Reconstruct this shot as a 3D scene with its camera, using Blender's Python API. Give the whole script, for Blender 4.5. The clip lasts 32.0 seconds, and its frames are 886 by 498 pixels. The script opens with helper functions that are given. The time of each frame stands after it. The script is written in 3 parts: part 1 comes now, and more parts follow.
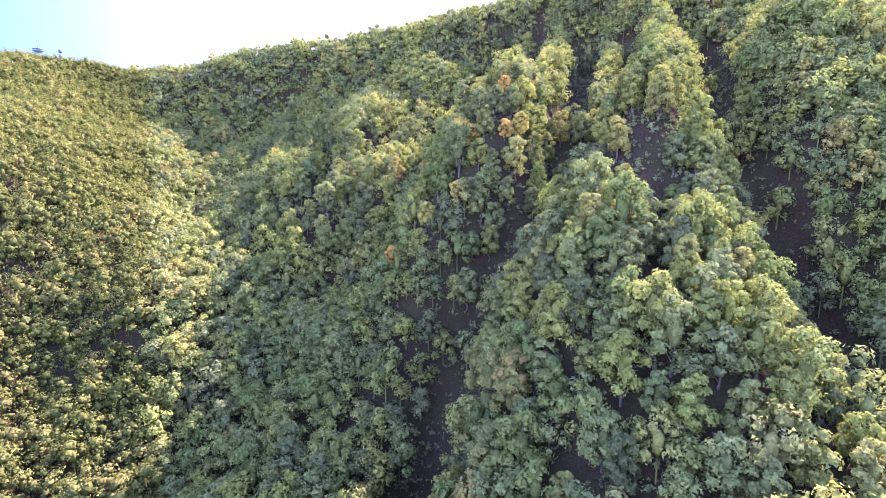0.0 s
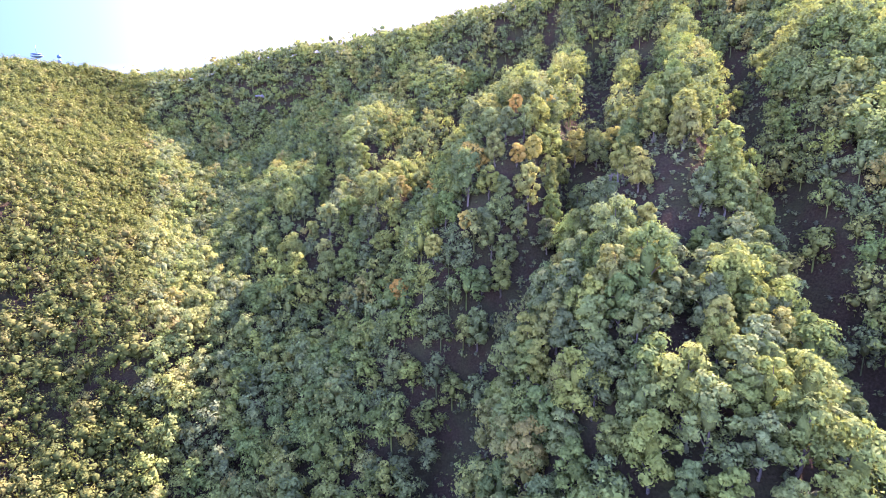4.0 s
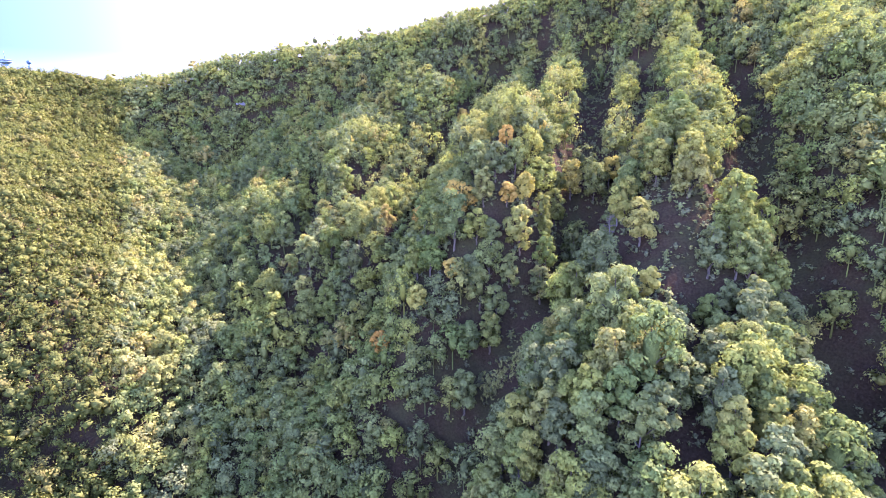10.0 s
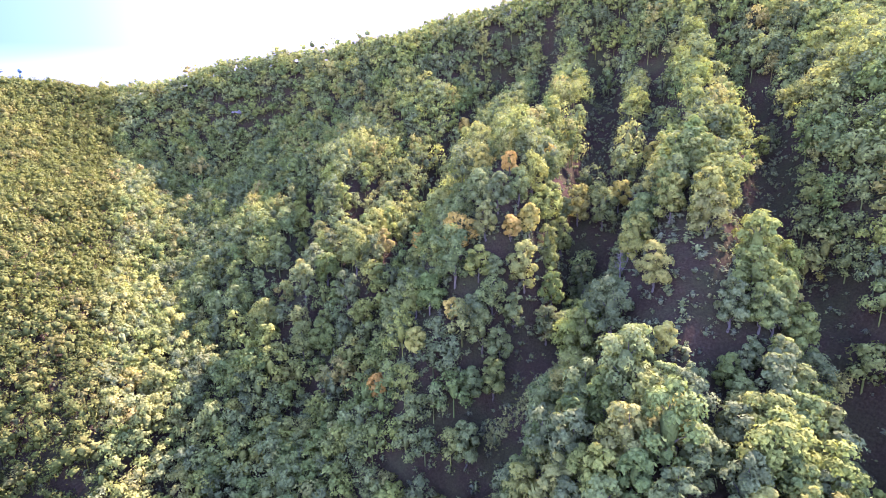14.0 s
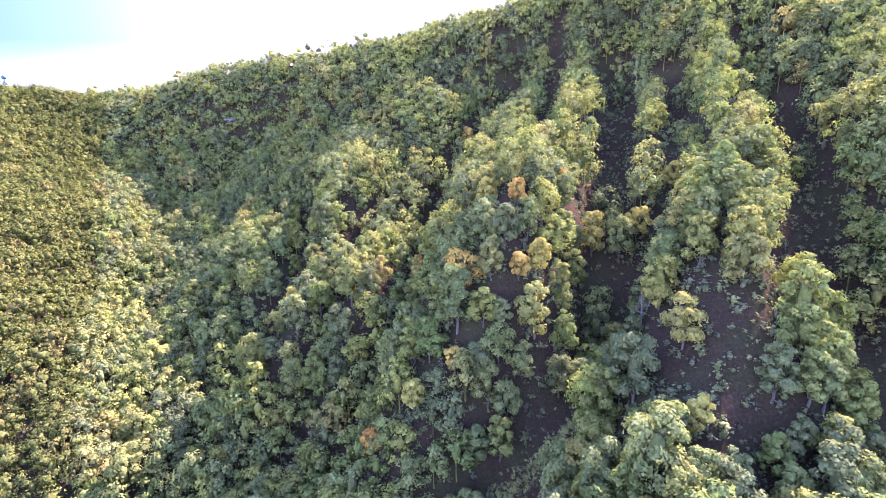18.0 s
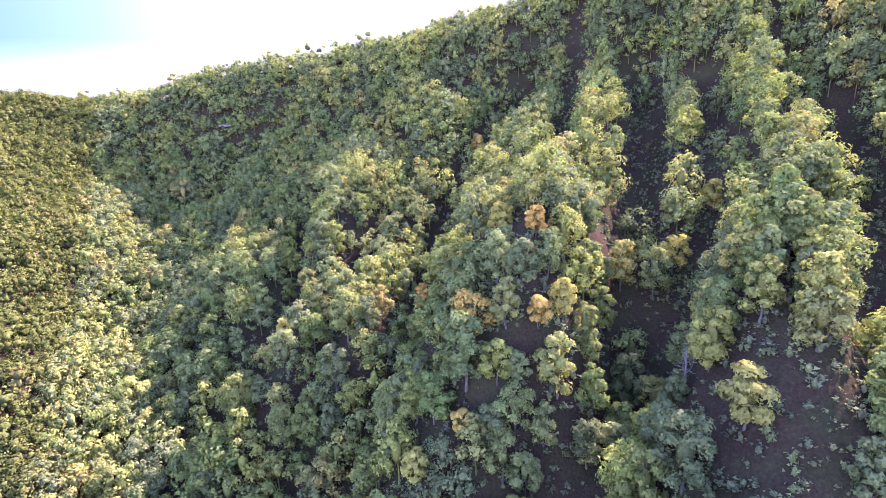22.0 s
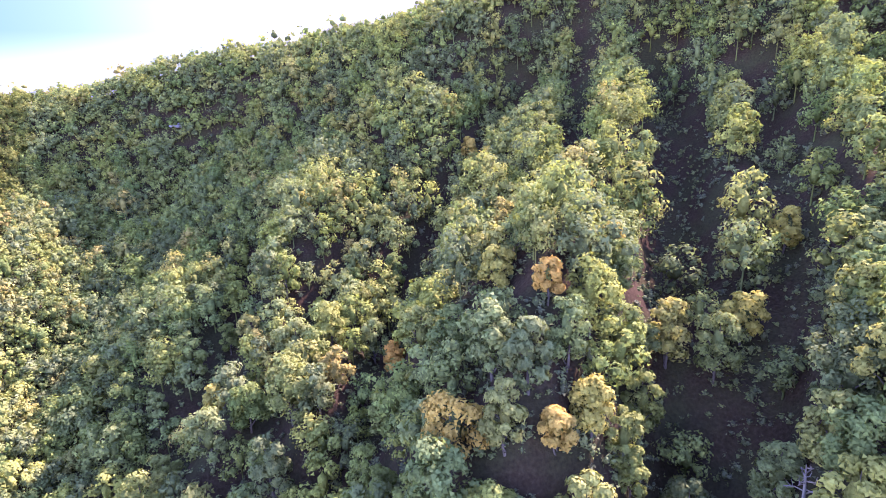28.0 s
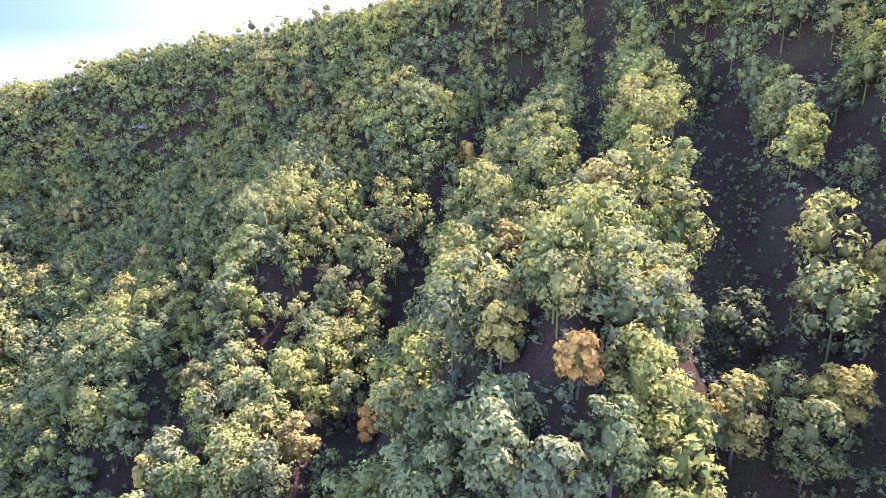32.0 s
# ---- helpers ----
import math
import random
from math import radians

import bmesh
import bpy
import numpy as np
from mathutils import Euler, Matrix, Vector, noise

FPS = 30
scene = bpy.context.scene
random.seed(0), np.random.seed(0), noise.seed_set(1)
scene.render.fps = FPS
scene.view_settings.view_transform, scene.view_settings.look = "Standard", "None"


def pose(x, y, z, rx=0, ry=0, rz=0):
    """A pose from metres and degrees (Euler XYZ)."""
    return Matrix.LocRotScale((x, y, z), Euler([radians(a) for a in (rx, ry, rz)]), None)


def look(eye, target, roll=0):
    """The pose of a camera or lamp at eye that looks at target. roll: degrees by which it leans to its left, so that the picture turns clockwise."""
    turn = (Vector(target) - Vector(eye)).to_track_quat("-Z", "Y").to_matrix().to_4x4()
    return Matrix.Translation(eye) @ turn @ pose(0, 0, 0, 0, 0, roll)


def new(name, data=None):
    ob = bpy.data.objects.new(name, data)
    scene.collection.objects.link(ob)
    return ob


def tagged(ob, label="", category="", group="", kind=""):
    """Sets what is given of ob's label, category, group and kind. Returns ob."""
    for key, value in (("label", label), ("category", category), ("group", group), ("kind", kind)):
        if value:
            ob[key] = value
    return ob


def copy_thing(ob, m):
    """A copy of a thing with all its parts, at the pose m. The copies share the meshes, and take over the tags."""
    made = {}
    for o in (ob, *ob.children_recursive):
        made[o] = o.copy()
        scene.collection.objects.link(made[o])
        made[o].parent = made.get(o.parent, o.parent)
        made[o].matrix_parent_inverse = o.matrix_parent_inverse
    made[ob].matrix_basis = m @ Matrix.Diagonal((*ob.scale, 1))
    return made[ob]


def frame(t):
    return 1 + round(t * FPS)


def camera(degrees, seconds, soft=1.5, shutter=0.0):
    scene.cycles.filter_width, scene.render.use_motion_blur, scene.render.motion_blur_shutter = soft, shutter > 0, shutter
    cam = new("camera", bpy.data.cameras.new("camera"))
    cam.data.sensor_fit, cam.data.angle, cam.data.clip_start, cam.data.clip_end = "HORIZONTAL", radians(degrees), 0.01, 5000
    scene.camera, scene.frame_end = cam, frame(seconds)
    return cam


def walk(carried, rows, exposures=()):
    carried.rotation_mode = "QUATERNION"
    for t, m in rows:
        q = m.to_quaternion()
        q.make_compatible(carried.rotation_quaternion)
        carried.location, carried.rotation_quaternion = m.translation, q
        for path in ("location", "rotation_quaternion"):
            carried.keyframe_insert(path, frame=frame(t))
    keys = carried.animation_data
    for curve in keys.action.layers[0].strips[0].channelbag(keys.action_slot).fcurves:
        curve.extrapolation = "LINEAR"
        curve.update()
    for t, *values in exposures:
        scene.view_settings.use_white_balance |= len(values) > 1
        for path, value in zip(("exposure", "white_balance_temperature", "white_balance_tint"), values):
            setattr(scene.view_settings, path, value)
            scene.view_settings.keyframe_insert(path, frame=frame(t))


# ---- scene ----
cam = camera(78.5, 32.0, soft=0.8)
ROWS = [
    (0.0, 0.00, 0.00, 0.00, 79.00, 0.00, 0.00),
    (0.5, -0.37, 1.93, 1.87, 78.85, 0.10, 0.14),
    (1.0, -0.66, 3.81, 3.72, 78.61, 0.11, 0.42),
    (1.5, -0.58, 5.54, 5.58, 78.49, 0.22, 0.45),
    (2.0, -0.43, 7.27, 7.31, 78.30, 0.23, 0.39),
    (2.5, -0.29, 8.96, 8.96, 78.17, 0.28, 0.26),
    (3.0, -0.22, 10.71, 10.50, 78.01, 0.35, 0.27),
    (3.5, -0.16, 12.42, 12.17, 77.86, 0.33, 0.85),
    (5.5, 0.78, 19.14, 17.39, 77.45, 0.49, 0.60),
    (6.0, 1.02, 20.78, 18.94, 77.28, 0.56, 0.69),
    (6.5, 1.30, 22.53, 20.46, 77.13, 0.59, 0.52),
    (7.0, 1.59, 24.13, 21.99, 76.92, 0.59, 0.76),
    (7.5, 1.88, 25.72, 23.49, 76.84, 0.62, 0.87),
    (8.0, 2.20, 27.25, 25.00, 76.69, 0.64, 0.73),
    (8.5, 2.55, 28.78, 26.55, 76.54, 0.66, 1.12),
    (9.0, 3.05, 30.45, 27.90, 76.45, 0.65, 0.47),
    (9.5, 3.45, 32.00, 29.39, 76.30, 0.70, 0.50),
    (10.0, 3.86, 33.55, 30.80, 76.16, 0.71, 0.35),
    (10.5, 4.14, 35.11, 32.27, 76.09, 0.80, 0.40),
    (11.0, 4.24, 36.64, 33.91, 75.89, 0.90, 0.96),
    (11.5, 4.53, 38.26, 35.47, 75.71, 0.99, 0.91),
    (12.0, 4.81, 39.90, 36.87, 75.66, 0.97, 0.71),
    (12.5, 5.07, 41.58, 38.46, 75.47, 1.06, 0.59),
    (13.0, 5.32, 43.26, 40.08, 75.28, 1.17, 0.46),
    (13.5, 5.58, 45.05, 41.66, 75.13, 1.24, 0.47),
    (14.0, 5.64, 47.10, 42.99, 74.99, 1.36, 0.74),
    (14.5, 5.65, 49.15, 44.23, 74.90, 1.47, 0.78),
    (16.5, 6.14, 59.39, 48.03, 74.68, 1.73, 0.74),
    (17.0, 6.21, 61.90, 49.33, 74.55, 1.74, 1.09),
    (17.5, 6.39, 64.38, 50.51, 74.32, 1.73, 1.32),
    (18.0, 6.60, 66.98, 51.66, 74.21, 1.75, 1.09),
    (18.5, 6.69, 69.74, 52.65, 74.27, 1.73, 1.36),
    (19.0, 6.77, 72.67, 53.53, 74.15, 1.78, 1.45),
    (19.5, 6.82, 75.65, 54.21, 74.03, 1.89, 1.84),
    (20.0, 6.86, 78.86, 54.93, 73.98, 1.98, 1.44),
    (20.5, 6.90, 82.05, 55.48, 73.85, 2.14, 2.05),
    (21.0, 7.04, 85.27, 55.93, 73.82, 2.09, 1.72),
    (21.5, 7.18, 88.56, 56.31, 73.75, 2.24, 1.65),
    (22.0, 7.24, 91.89, 56.54, 73.70, 2.24, 2.06),
    (22.5, 7.37, 95.51, 56.66, 73.60, 2.18, 2.07),
    (23.0, 7.54, 99.31, 56.71, 73.50, 2.16, 0.87),
    (23.5, 7.59, 103.10, 56.88, 73.34, 2.06, 0.39),
    (24.0, 7.67, 106.91, 57.04, 73.42, 2.04, 1.18),
    (24.5, 7.88, 110.92, 57.15, 73.38, 2.04, 1.00),
    (25.0, 8.17, 115.04, 57.20, 73.26, 2.04, 0.96),
    (25.5, 8.45, 119.08, 57.37, 73.27, 2.17, 1.04),
    (27.5, 10.36, 136.17, 56.94, 73.09, 2.35, 1.47),
    (28.0, 10.73, 140.59, 56.55, 73.05, 2.38, 1.69),
    (28.5, 10.86, 144.91, 56.22, 73.03, 2.37, 2.13),
    (29.0, 10.90, 149.10, 56.03, 73.16, 2.44, 2.20),
    (29.5, 10.93, 153.22, 55.94, 73.10, 2.53, 2.35),
    (30.0, 11.00, 157.20, 55.94, 73.05, 2.60, 2.68),
    (30.5, 11.22, 161.05, 55.92, 72.98, 2.55, 2.03),
    (31.0, 11.39, 164.77, 56.01, 72.83, 2.46, 2.03),
    (31.5, 11.54, 168.17, 56.08, 72.84, 2.39, 1.79),
    (32.0, 11.77, 171.42, 56.15, 72.76, 2.28, 1.57),
]
walk(cam, [(t, pose(x, y, z, rx, ry, rz)) for t, x, y, z, rx, ry, rz in ROWS], exposures=[(0.0, 4.40, 5280.0, 76.0), (10.0, 4.35, 5280.0, 76.0), (20.0, 4.25, 5280.0, 76.0), (32.0, 4.10, 5280.0, 76.0)])

# ---- light: a clear autumn day, the sun ahead and to the right, over the hill ----
SUN_AZIMUTH, SUN_HEIGHT = 42.0, 39.0          # degrees to the right of straight ahead (+y), and above the horizon
sun_way = Vector((math.sin(radians(SUN_AZIMUTH)) * math.cos(radians(SUN_HEIGHT)),
                  math.cos(radians(SUN_AZIMUTH)) * math.cos(radians(SUN_HEIGHT)), math.sin(radians(SUN_HEIGHT))))
sun = new("sun", bpy.data.lights.new("sun", "SUN"))
sun.data.energy, sun.data.angle, sun.data.color = 3.2, radians(0.53), (1.0, 0.94, 0.82)
sun.matrix_world = look(sun_way * 900, (0, 0, 0))
world = bpy.data.worlds.new("sky")
scene.world = world
world.use_nodes = True
sky = world.node_tree.nodes.new("ShaderNodeTexSky")
sky.sky_type, sky.sun_disc = "NISHITA", False
sky.sun_elevation, sky.sun_rotation = radians(SUN_HEIGHT), radians(SUN_AZIMUTH)
sky.altitude, sky.air_density, sky.dust_density, sky.ozone_density = 600, 1.0, 0.2, 3.0
background = world.node_tree.nodes["Background"]
background.inputs["Strength"].default_value = 0.15
SKY_GLOW = 0.103
world.node_tree.links.new(sky.outputs[0], background.inputs["Color"])


# ---- materials ----
def material(name):
    m = bpy.data.materials.new(name)
    m.use_nodes = True
    return m, m.node_tree.nodes, m.node_tree.links, m.node_tree.nodes["Principled BSDF"]


def ramp_node(nodes, stops, blend="LINEAR"):
    r = nodes.new("ShaderNodeValToRGB")
    r.color_ramp.interpolation = blend
    els = r.color_ramp.elements
    while len(els) < len(stops):
        els.new(0.5)
    for e, (at, c) in zip(els, stops):
        e.position, e.color = at, (*c, 1)
    return r


def leaf_material(name, stops, per_tree, thin=True):
    """Foliage: each tree its own tone, each leaf cluster a little lighter or darker, light shining through."""
    m, nodes, links, bsdf = material(name)
    if per_tree == "object":
        src = nodes.new("ShaderNodeObjectInfo").outputs["Random"]
    else:
        a = nodes.new("ShaderNodeAttribute")
        a.attribute_name = "tone"
        src = a.outputs["Fac"]
    tone = ramp_node(nodes, stops)
    links.new(src, tone.inputs["Fac"])
    geo = nodes.new("ShaderNodeNewGeometry")
    vary = nodes.new("ShaderNodeMapRange")
    vary.inputs["To Min"].default_value, vary.inputs["To Max"].default_value = 0.8, 1.2
    links.new(geo.outputs["Random Per Island"], vary.inputs["Value"])
    noise_tex = nodes.new("ShaderNodeTexNoise")
    noise_tex.inputs["Scale"].default_value, noise_tex.inputs["Detail"].default_value = 0.25, 3
    pos = nodes.new("ShaderNodeNewGeometry")
    links.new(pos.outputs["Position"], noise_tex.inputs["Vector"])
    patch = nodes.new("ShaderNodeMapRange")
    patch.inputs["From Min"].default_value, patch.inputs["From Max"].default_value = 0.3, 0.7
    patch.inputs["To Min"].default_value, patch.inputs["To Max"].default_value = 0.75, 1.25
    links.new(noise_tex.outputs["Fac"], patch.inputs["Value"])
    mul = nodes.new("ShaderNodeMath")
    mul.operation = "MULTIPLY"
    links.new(vary.outputs[0], mul.inputs[0]), links.new(patch.outputs[0], mul.inputs[1])
    col = nodes.new("ShaderNodeVectorMath")
    col.operation = "SCALE"
    links.new(tone.outputs["Color"], col.inputs[0]), links.new(mul.outputs[0], col.inputs["Scale"])
    links.new(col.outputs[0], bsdf.inputs["Base Color"])
    bsdf.inputs["Roughness"].default_value = 0.7
    bsdf.inputs["Specular IOR Level"].default_value = 0.0
    tufts = nodes.new("ShaderNodeTexNoise")
    tufts.inputs["Scale"].default_value, tufts.inputs["Detail"].default_value = 1.5, 4
    links.new(pos.outputs["Position"], tufts.inputs["Vector"])
    bump = nodes.new("ShaderNodeBump")
    bump.inputs["Strength"].default_value, bump.inputs["Distance"].default_value = 0.9, 0.5
    links.new(tufts.outputs["Fac"], bump.inputs["Height"]), links.new(bump.outputs[0], bsdf.inputs["Normal"])
    if not thin:
        return m
    trans = nodes.new("ShaderNodeBsdfTranslucent")
    warm = nodes.new("ShaderNodeVectorMath")
    warm.operation = "MULTIPLY"
    warm.inputs[1].default_value = (0.54, 0.58, 0.31)
    links.new(col.outputs[0], warm.inputs[0]), links.new(warm.outputs[0], trans.inputs["Color"])
    both = nodes.new("ShaderNodeAddShader")
    links.new(bsdf.outputs[0], both.inputs[0]), links.new(trans.outputs[0], both.inputs[1])
    links.new(both.outputs[0], nodes["Material Output"].inputs["Surface"])
    return m


WOOD_TONES = [(0.0, (0.049, 0.055, 0.015)), (0.14, (0.071, 0.078, 0.022)), (0.28, (0.064, 0.080, 0.015)), (0.42, (0.087, 0.090, 0.017)), (0.56, (0.081, 0.090, 0.023)),
              (0.70, (0.097, 0.106, 0.016)), (0.82, (0.105, 0.097, 0.021)), (0.92, (0.113, 0.115, 0.017)), (1.0, (0.129, 0.100, 0.021))]
HILL_TONES = [(0.0, (0.042, 0.047, 0.008)), (0.3, (0.049, 0.053, 0.010)), (0.6, (0.055, 0.058, 0.009)), (0.85, (0.063, 0.062, 0.011)), (1.0, (0.072, 0.063, 0.013))]
ORANGE_TONES = [(0.0, (0.205, 0.128, 0.020)), (0.5, (0.200, 0.140, 0.022)), (1.0, (0.215, 0.112, 0.018))]
YELLOW_TONES = [(0.0, (0.185, 0.145, 0.022)), (1.0, (0.155, 0.135, 0.022))]
BUSH_TONES = [(0.0, (0.056, 0.056, 0.024)), (0.5, (0.072, 0.076, 0.024)), (1.0, (0.088, 0.096, 0.025))]


def foliage(name, stops, per_tree):
    """Thin outer leaves that light shines through, and the dense tufts inside the crown."""
    return [leaf_material(name, stops, per_tree), leaf_material(name + "_tufts", stops, per_tree, thin=False)]


LEAF, LEAF_WOODS, LEAF_HILL = foliage("green_leaves", WOOD_TONES, "object"), foliage("woodland_leaves", WOOD_TONES, "tone"), foliage("sunny_hill_leaves", HILL_TONES, "tone")
LEAF_ORANGE, LEAF_YELLOW = foliage("orange_leaves", ORANGE_TONES, "object"), foliage("yellow_leaves", YELLOW_TONES, "object")
LEAF_ORANGE[1], LEAF_YELLOW[1] = LEAF[1], LEAF[1]
# grass of the sunlit strip: sunlight painted in as a paler leaf colour
LEAF_LIT_GRASS = foliage("sun_paled_grass", [(0.0, (0.125, 0.128, 0.030)), (1.0, (0.155, 0.145, 0.036))], "tone")
LEAF_SPRUCE = leaf_material("spruce_needles", [(0.0, (0.022, 0.040, 0.014)), (1.0, (0.030, 0.050, 0.016))], "object")
LEAF_BUSH = foliage("undergrowth_leaves", BUSH_TONES, "tone")


def bark_material(name, light, dark):
    m, nodes, links, bsdf = material(name)
    n = nodes.new("ShaderNodeTexNoise")
    n.inputs["Scale"].default_value, n.inputs["Detail"].default_value = 3.0, 5
    r = ramp_node(nodes, [(0.3, dark), (0.7, light)])
    links.new(n.outputs["Fac"], r.inputs["Fac"]), links.new(r.outputs["Color"], bsdf.inputs["Base Color"])
    b = nodes.new("ShaderNodeBump")
    b.inputs["Strength"].default_value, b.inputs["Distance"].default_value = 0.6, 0.05
    links.new(n.outputs["Fac"], b.inputs["Height"]), links.new(b.outputs[0], bsdf.inputs["Normal"])
    bsdf.inputs["Roughness"].default_value, bsdf.inputs["Specular IOR Level"].default_value = 0.95, 0.05
    return m


BARK = bark_material("grey_bark", (0.10, 0.078, 0.046), (0.042, 0.032, 0.020))
DEAD_WOOD = bark_material("bleached_dead_wood", (0.17, 0.14, 0.09), (0.09, 0.074, 0.048))


def ground_material():
    m, nodes, links, bsdf = material("forest_floor")
    pos = nodes.new("ShaderNodeNewGeometry")
    big, fine = nodes.new("ShaderNodeTexNoise"), nodes.new("ShaderNodeTexNoise")
    big.inputs["Scale"].default_value, big.inputs["Detail"].default_value = 0.09, 5
    fine.inputs["Scale"].default_value, fine.inputs["Detail"].default_value = 1.6, 6
    for n in (big, fine):
        links.new(pos.outputs["Position"], n.inputs["Vector"])
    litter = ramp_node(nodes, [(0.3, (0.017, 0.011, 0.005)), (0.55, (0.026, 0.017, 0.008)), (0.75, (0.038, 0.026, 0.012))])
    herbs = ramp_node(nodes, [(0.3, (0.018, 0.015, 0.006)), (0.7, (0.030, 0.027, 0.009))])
    links.new(fine.outputs["Fac"], litter.inputs["Fac"]), links.new(fine.outputs["Fac"], herbs.inputs["Fac"])
    share = nodes.new("ShaderNodeMapRange")
    share.inputs["From Min"].default_value, share.inputs["From Max"].default_value = 0.42, 0.62
    links.new(big.outputs["Fac"], share.inputs["Value"])
    mix = nodes.new("ShaderNodeMix")
    mix.data_type = "RGBA"
    links.new(share.outputs[0], mix.inputs["Factor"])
    links.new(litter.outputs["Color"], mix.inputs["A"]), links.new(herbs.outputs["Color"], mix.inputs["B"])
    links.new(mix.outputs["Result"], bsdf.inputs["Base Color"])
    bump = nodes.new("ShaderNodeBump")
    bump.inputs["Strength"].default_value, bump.inputs["Distance"].default_value = 0.8, 0.25
    links.new(fine.outputs["Fac"], bump.inputs["Height"]), links.new(bump.outputs[0], bsdf.inputs["Normal"])
    bsdf.inputs["Roughness"].default_value, bsdf.inputs["Specular IOR Level"].default_value = 1.0, 0.0
    return m


GROUND = ground_material()

# ---- the lie of the land: crests, spurs and gullies as lines of (x, y, height of the ground) ----
WEST_HILL = [(-78, 117, -115), (-130, 184, -85), (-238, 189, -9), (-132, 191, -79), (-339, 193, 21), (-123, 202, -62), (-154, 224, -45), (-174, 243, -26), (-154, 269, -34), (-192, 277, -11), (-196, 319, -7), (-324, 319, 20), (-262, 386, 24), (-208, 389, -2), (-293, 414, 45), (-236, 421, 15), (-283, 441, 45), (-266, 446, 38), (-289, 460, 58)]
VALLEY = [(-72, 159, -108), (-57, 191, -82), (-94, 199, -82), (-66, 217, -74), (-114, 222, -62), (-76, 262, -41), (-108, 267, -58), (-67, 279, -30), (-88, 284, -34), (-67, 294, -18), (-95, 299, -30)]
BACK_SLOPE = [(-150, 300, -50), (-63, 325, -5), (-170, 334, -24), (-168, 382, -10), (-63, 396, 24), (-199, 404, -3), (-152, 406, 7), (-65, 411, 39), (-139, 412, 5), (-163, 417, 11), (-169, 423, 13), (-125, 426, 21), (-193, 449, 35)]
HIGH_SLOPE = [(88, 304, 48), (-21, 306, -4), (45, 312, 29), (2, 312, 2), (-42, 319, 11), (-41, 329, 13), (2, 330, 16), (16, 335, 20), (75, 343, 54), (75, 352, 54), (-44, 365, 21), (-30, 368, 20), (31, 383, 43), (-7, 385, 48), (62, 386, 56), (-1, 397, 46), (28, 401, 47), (46, 405, 55), (-36, 416, 59), (40, 418, 72)]
MIDDLE_SPUR = [(-37, 170, -84), (-6, 171, -66), (-24, 178, -66), (-39, 180, -80), (-29, 183, -70), (-8, 189, -42), (-20, 200, -49), (-11, 203, -31), (-8, 222, -19), (-54, 229, -55), (-52, 236, -41), (-41, 239, -39), (-32, 253, -20), (-52, 257, -27), (-34, 269, -8), (-28, 278, -13), (-11, 278, -3)]
CENTRE_SPUR = [(11, 123, -78), (31, 125, -44), (44, 128, -29), (28, 133, -37), (30, 140, -39), (17, 143, -54), (6, 149, -68), (26, 158, -36), (45, 166, -25), (45, 197, -4), (15, 199, -19), (29, 213, 10), (8, 215, -6), (24, 219, 10), (9, 227, -2), (45, 227, 10), (43, 235, 9), (33, 235, 20), (44, 247, 30), (37, 261, 18), (20, 262, 20), (39, 271, 21), (3, 276, 9)]
EAST_SPUR = [(52, 115, -35), (72, 124, -41), (64, 125, -31), (52, 128, -26), (51, 139, -16), (56, 147, -21), (78, 148, -25), (81, 159, -14), (94, 160, -18), (73, 164, -4), (57, 175, -5), (96, 179, 3), (71, 180, 10), (64, 190, 8), (53, 198, 2), (76, 201, 20), (63, 206, 11), (84, 207, 20), (71, 229, 19), (84, 235, 25), (81, 249, 33), (62, 250, 29), (73, 252, 26), (65, 259, 23), (77, 263, 32), (76, 278, 41), (74, 288, 39)]
FAR_EAST = [(191, 145, 8), (109, 170, -1), (228, 177, 36), (105, 189, 4), (306, 196, 55), (105, 198, 15), (122, 198, 18), (114, 207, 24), (145, 228, 44), (181, 231, 40), (140, 244, 46), (118, 255, 41), (125, 263, 45), (103, 279, 50), (135, 291, 53), (138, 312, 61)]
NEAR_FOOT = [(-84, -162, -126), (90, -97, -70), (14, -95, -92), (-80, -73, -121), (-173, -68, -82), (-337, -60, -15), (242, -57, -3), (65, -12, -74), (-2, -11, -89), (188, 28, -20), (-81, 33, -116), (302, 48, 25), (58, 51, -80), (1, 52, -95), (-168, 58, -76), (-242, 62, -26), (-334, 67, 8), (172, 92, -21), (-15, 105, -103), (46, 111, -44)]
SKYLINE = [(-330, 482, 59), (-300, 472, 57), (-270, 466, 53), (-240, 466, 52), (-215, 468, 53), (-185, 466, 60), (-155, 462, 65), (-125, 460, 69), (-95, 454, 71), (-65, 448, 75), (-35, 442, 80), (-5, 436, 85), (25, 436, 93), (50, 438, 97), (85, 445, 110), (150, 430, 113), (215, 415, 112), (300, 390, 110)]
BEHIND = [(-330, 552, 31), (-300, 542, 29), (-270, 536, 25), (-240, 536, 24), (-215, 538, 25), (-185, 536, 32), (-155, 532, 37), (-125, 530, 41), (-95, 524, 43), (-65, 518, 47), (-35, 512, 52), (-5, 506, 57), (25, 506, 65), (50, 508, 69), (85, 515, 82), (150, 500, 85), (215, 485, 84), (300, 460, 82), (-330, 672, -1), (-240, 656, -8), (-155, 652, 5), (-65, 638, 15), (25, 626, 33), (150, 620, 53)]
LAND = np.array([p for line in (WEST_HILL, VALLEY, BACK_SLOPE, HIGH_SLOPE, MIDDLE_SPUR, CENTRE_SPUR, EAST_SPUR, FAR_EAST, NEAR_FOOT, SKYLINE, BEHIND) for p in line], float)


